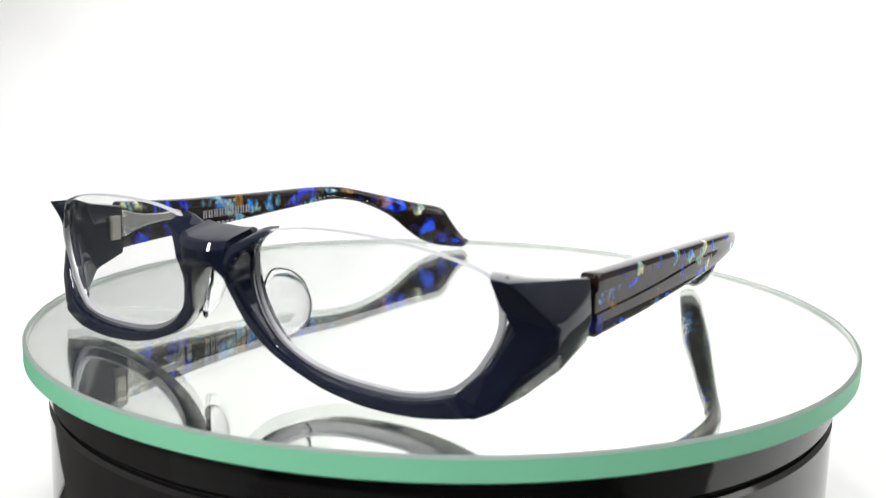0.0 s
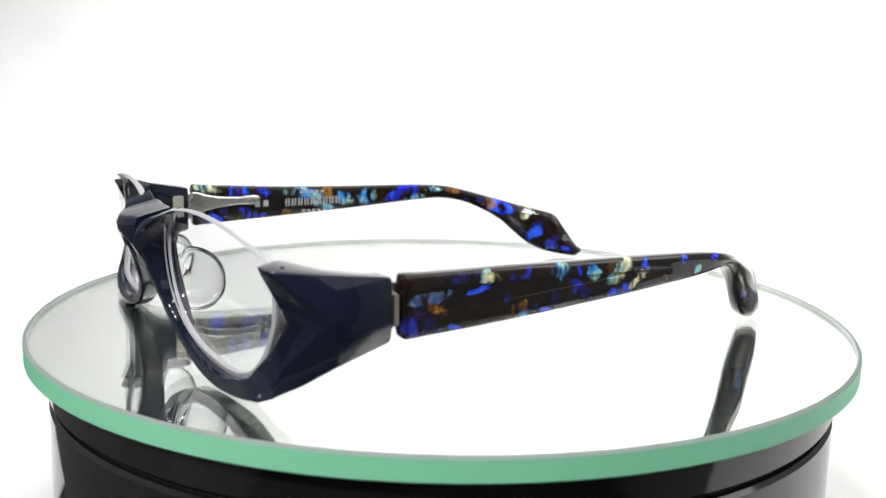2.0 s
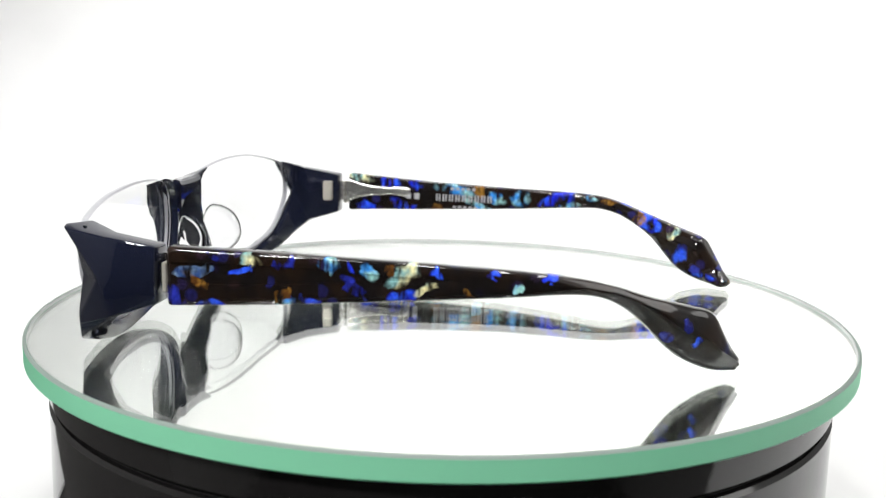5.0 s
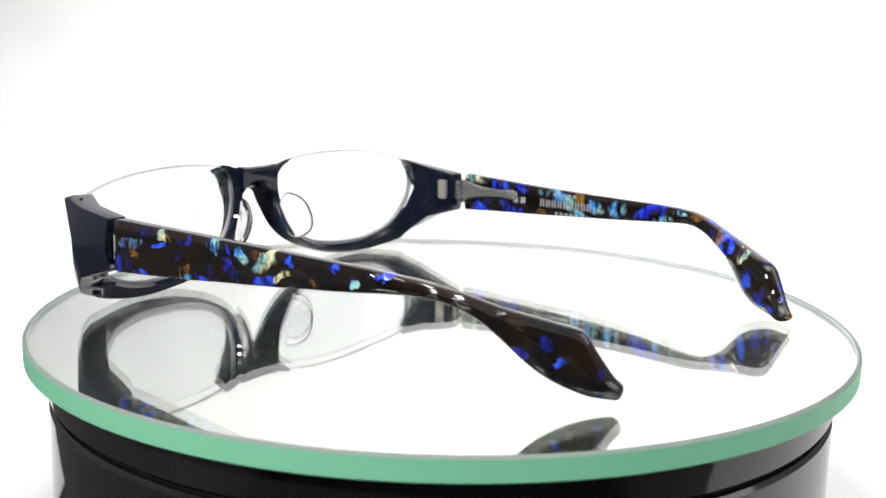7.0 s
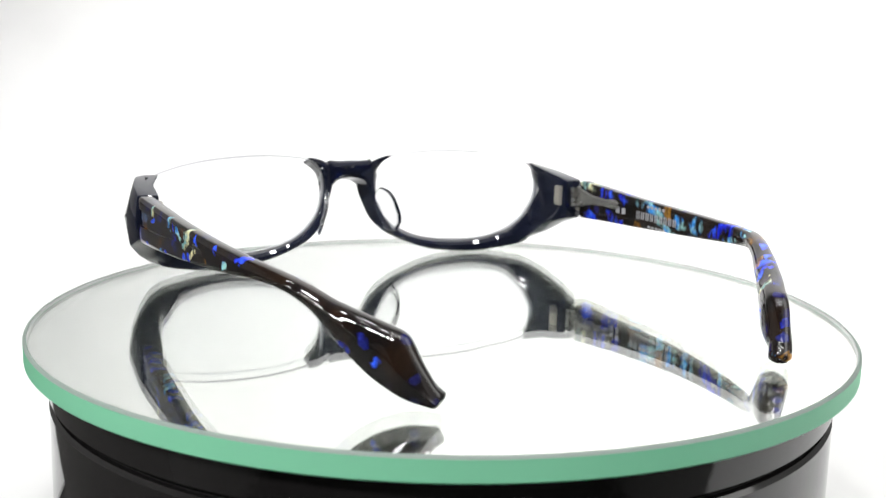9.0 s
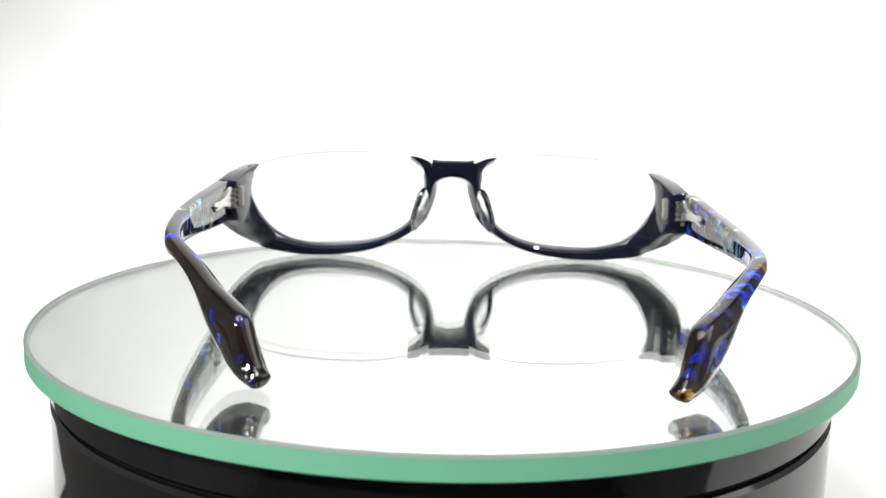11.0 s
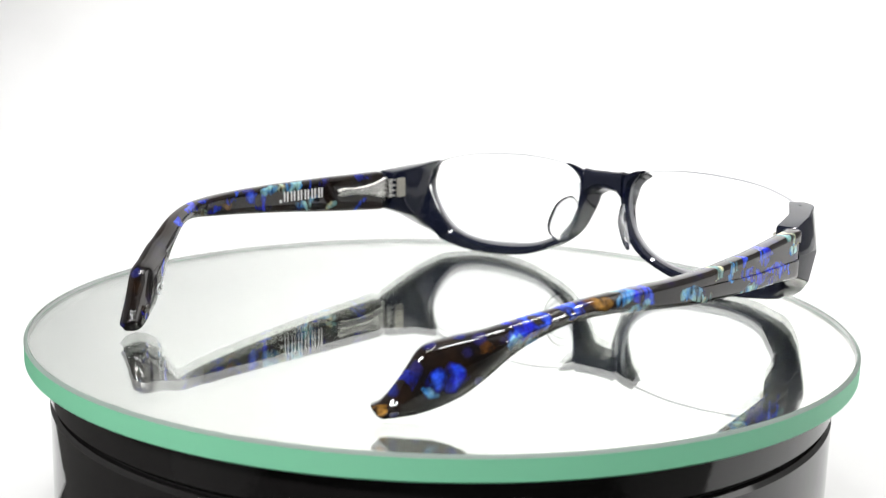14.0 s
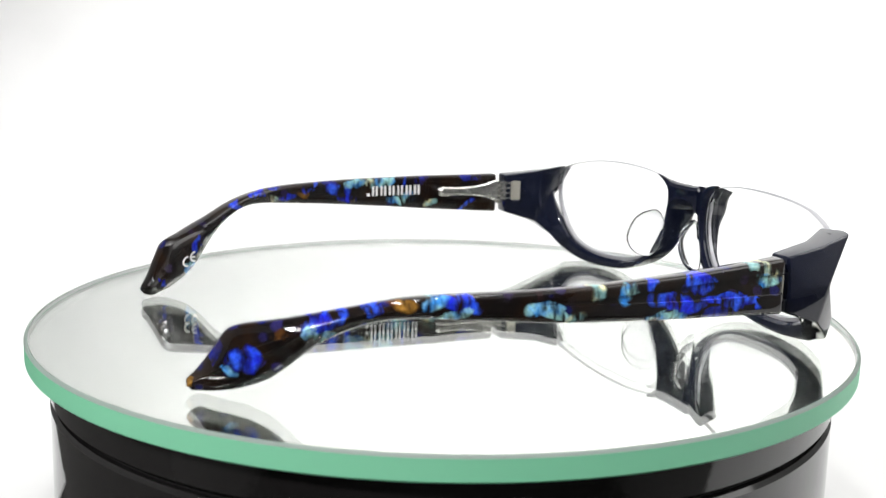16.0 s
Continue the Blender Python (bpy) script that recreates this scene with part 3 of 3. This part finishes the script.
def build_temple(parent, side):
    bm = bmesh.new()
    rings = []
    for yt, zt, yb, zb in spline(TEMPLE[side], 4):
        y = (yt + yb) / 2
        h = math.hypot(yt - yb, zt - zb)
        th = temple_w(y)
        r = min(curve([-66, -50, -30, 45], [2.0, 1.7, 0.95, 0.7])(y), h * 0.34, th * 0.46)
        f = r / h
        g1, g2 = curve([-14, -4, 20, 45], [0.42, 0.36, 0.25, 0.265])(y), curve([-14, -4, 20, 45], [0.44, 0.47, 0.59, 0.63])(y)
        gd = 0.42 * min(1, max(0, (y + 14) / 12))
        e = 0.007
        b = temple_bulge(y)
        sec = [(f, 0), (f + (g1 - f) * 0.5, -b * 0.5), (g1 - e, -b * 0.9), (g1 + e, gd - b * 0.9), (g2 - e, gd - b), (g2 + e, -b), (g2 + (1 - f - g2) * 0.5, -b * 0.6), (1 - f, 0),
               (1 - f * 0.3, r * 0.3), (1, r), (1, th - r), (1 - f * 0.3, th - r * 0.3), (1 - f, th), (0.72, th + b * 0.65), (0.5, th + b), (0.28, th + b * 0.65), (f, th),
               (f * 0.3, th - r * 0.3), (0, th - r), (0, r), (f * 0.3, r * 0.3)]
        rings.append([arm_point(side, yt + (yb - yt) * k, zt + (zb - zt) * k, o) for k, o in sec])
    end, before = [sum((Vector(p) for p in r), Vector()) / len(r) for r in (rings[-1], rings[-3])]
    way = (end - before).normalized()
    tip = rings[-1]
    for k, push in ((0.92, 0.4), (0.74, 0.8), (0.46, 1.05), (0.15, 1.15)):      # rounded ear tip
        rings.append([tuple(end + (Vector(p) - end) * k + way * push * MM) for p in tip])
    begin = sum((Vector(p) for p in rings[0]), Vector()) / len(rings[0])
    rings[0:1] = [[tuple(begin + (Vector(p) - begin) * k + Vector((0, push * MM, 0))) for p in rings[0]] for k, push in ((0.86, 0.0), (0.96, -0.15), (1.0, -0.6))]
    rows = loft(bm, rings)
    bm.verts.index_update()
    n = len(rows[0])
    for face in bm.faces:        # the inner half shows its own chips
        if len(face.verts) == 4 and sum(10 <= v.index % n <= 18 for v in face.verts) == 4:
            face.material_index = 1
    look_name = "slim" if side < 0 else "rich"
    ob = part("temple", bm, MOSAIC[look_name + "_outer"], parent,
              "dark brown temple arm with sparse blue, cyan and cream flakes" if side < 0 else "brown temple arm crowded with blue, cyan and cream flakes", sharp=50)
    ob.data.materials.append(MOSAIC[look_name + "_inner"])
    return ob


def build_hinge(parent, side):
    """Metal hinge on the inner face: flared plate, comb of fingers, plate on the front."""
    bm = bmesh.new()
    rows = []
    for y, za, zb, o in ((45.0, 24.1, 17.5, 4.9), (43.6, 24.0, 17.6, 4.95), (41, 23.1, 18.5, 4.95), (37, 22.3, 19.3, 4.8), (31, 21.9, 19.8, 4.55), (28.6, 22.1, 19.6, 4.5),
                         (26.2, 22.2, 19.5, 4.4), (24.6, 21.7, 20.1, 4.25)):
        rows.append([temple_point(side, y, za, 3.6), temple_point(side, y, za, o - 0.25), temple_point(side, y, za - 0.35, o), temple_point(side, y, zb + 0.35, o),
                     temple_point(side, y, zb, o - 0.25), temple_point(side, y, zb, 3.6)])
    loft(bm, rows)
    holder = part("hinge", bm, STEEL, parent, "polished steel hinge set in the inner face", sharp=20)
    for k in range(4):      # rounded fingers that reach over to the front
        z = 17.75 + 1.62 * k - sink(side)
        bm = bmesh.new()
        box(bm, at(-0.3 + side * 64.9 - 0.95, 44.6, z), at(-0.3 + side * 64.9 + 0.95, 48.6, z + 1.0), bevel=0.3 * MM)
        part("knuckle", bm, STEEL, holder)
    for k in range(3):      # dark pivot between the fingers
        z = 18.75 + 1.62 * k - sink(side)
        bm = bmesh.new()
        rows = [[tuple(Vector(at(-0.3 + side * 64.9, 46.4, zz)) + Vector((0.6 * MM * math.cos(a), 0.9 * MM * math.sin(a), 0))) for a in [2 * math.pi * j / 12 for j in range(12)]]
                for zz in (z, z + 0.62)]
        loft(bm, rows)
        part("pivot", bm, STEEL, holder)
    bm = bmesh.new()
    box(bm, at(FRONT + side * 62.9 - 0.9, 48.5, 17.7 - sink(side)), at(FRONT + side * 62.9 + 0.9, 51.4, 23.7 - sink(side)), bevel=0.25 * MM)
    part("hinge_plate", bm, SATIN, holder, "pale satin steel plate let into the front")
    bm = bmesh.new()
    box(bm, at(-0.3 + side * 67.4 - 1.5, 44.9, 16.4 - sink(side)), at(-0.3 + side * 67.4 + 1.1, 46.0, 22.4 - sink(side)), bevel=0.2 * MM)
    part("joint_leaf", bm, SATIN, holder, "dull steel leaf in the joint")
    for y, z in ((25.8, 20.9), (27.6, 20.9)):
        bm = bmesh.new()
        c = Vector(temple_point(side, y, z, 4.35))
        disc(bm, 0.55 * MM, 0.3 * MM, Matrix.Translation(c) @ pose(0, 0, 0, 0, -90 * side, 0))
        part("rivet", bm, STEEL, holder)
    return holder


def bar(temple, side, y0, y1, z0, z1):
    """A thin printed bar on the temple's inner face."""
    ps = []
    for y, z in ((y0, z0), (y1, z0), (y1, z1), (y0, z1)):
        th = temple_w(y)
        ps.append((temple_point(side, y, z, th - 0.02), temple_point(side, y, z, th + temple_bulge(y) + 0.06)))
    bm = bmesh.new()
    loft(bm, [[p for p, _ in ps], [q for _, q in ps]])
    part("printed_bar", bm, PRINT if side < 0 else GREY_PRINT, temple, "white print" if side < 0 else "pale grey print", smooth=False)


def arc(temple, side, y, z):
    """A printed half ring, open towards the front."""
    bm = bmesh.new()
    rings = []
    for k in range(11):
        a = math.pi * (0.5 + k / 10)
        c, s = math.cos(a), math.sin(a)
        ring = []
        for r, lift in ((1.05, -0.02), (1.5, -0.02), (1.5, 0.06), (1.05, 0.06)):
            yy = y + r * c
            ring.append(temple_point(side, yy, z + r * s, temple_w(yy) + lift + (temple_bulge(yy) if lift > 0 else 0.0)))
        rings.append(ring)
    loft(bm, rings)
    part("printed_arc", bm, PRINT, temple, "white print", smooth=False)


def build_prints(temple, side):
    if side < 0:
        for k in range(6):
            y = 2.8 + 2.75 * k
            bar(temple, side, y, y + 0.6, 20.2, 23.1)
            bar(temple, side, y + 1.2, y + 1.8, 20.2, 23.1)
        bar(temple, side, 1.1, 2.0, 20.1, 21.0)
        arc(temple, side, -58.2, 8.8)
        arc(temple, side, -60.3, 7.9)
        bar(temple, side, -59.5, -58.3, 8.6, 9.0)
    else:
        for y0, y1, z0, z1 in ((24.3, 25.9, 18.6, 20.4), (21.6, 23.2, 18.6, 20.4)):
            bar(temple, side, y0, y1, z0, z1)
        for k in range(9):
            y = 16.2 - 2.05 * k
            bar(temple, side, y - 0.5, y, 18.3, 20.5)
            bar(temple, side, y - 1.4, y - 0.9, 18.3, 20.5)
        for k in range(5):
            bar(temple, side, 10.5 - 1.7 * k, 11.6 - 1.7 * k, 21.9, 22.7)
            bar(temple, side, 9.8 - 1.7 * k, 10.9 - 1.7 * k, 16.3, 16.9)


def build_glasses():
    g = thing("eyeglasses", "half-rim eyeglasses, navy front and blue-brown mosaic temples, on the mirror disc", "glasses", pose(0, 0, Z0))
    bm = bmesh.new()
    for side in (-1, 1):
        rim(bm, side)
        end_piece(bm, side)
    bridge(bm)
    part("front_frame", bm, NAVY, g, "glossy dark navy acetate front with faceted end pieces", sharp=19)
    for side in (-1, 1):
        build_lens(g, side)
        build_pad(g, side)
        t = build_temple(g, side)
        build_hinge(t, side)
        build_prints(t, side)
        bm = bmesh.new()
        disc(bm, 0.45 * MM, 0.3 * MM, Matrix.Translation(fr(side, 62.6, 65.2, 27.75)))
        part("pin", bm, BLACK, g, "small dark pin in the end piece")
    return g


build_place()
disc_thing = build_turntable()
glasses = build_glasses()


def motions():
    times = [0.5 * k for k in range(33)]
    walk(disc_thing, [(t, pose(*DISC_AT, Z0, 0, 0, turn_at(t))) for t in times])
    walk(glasses, [(t, pose(0, 0, Z0, 0, 0, 144.30 + turn_at(t))) for t in times])


motions()
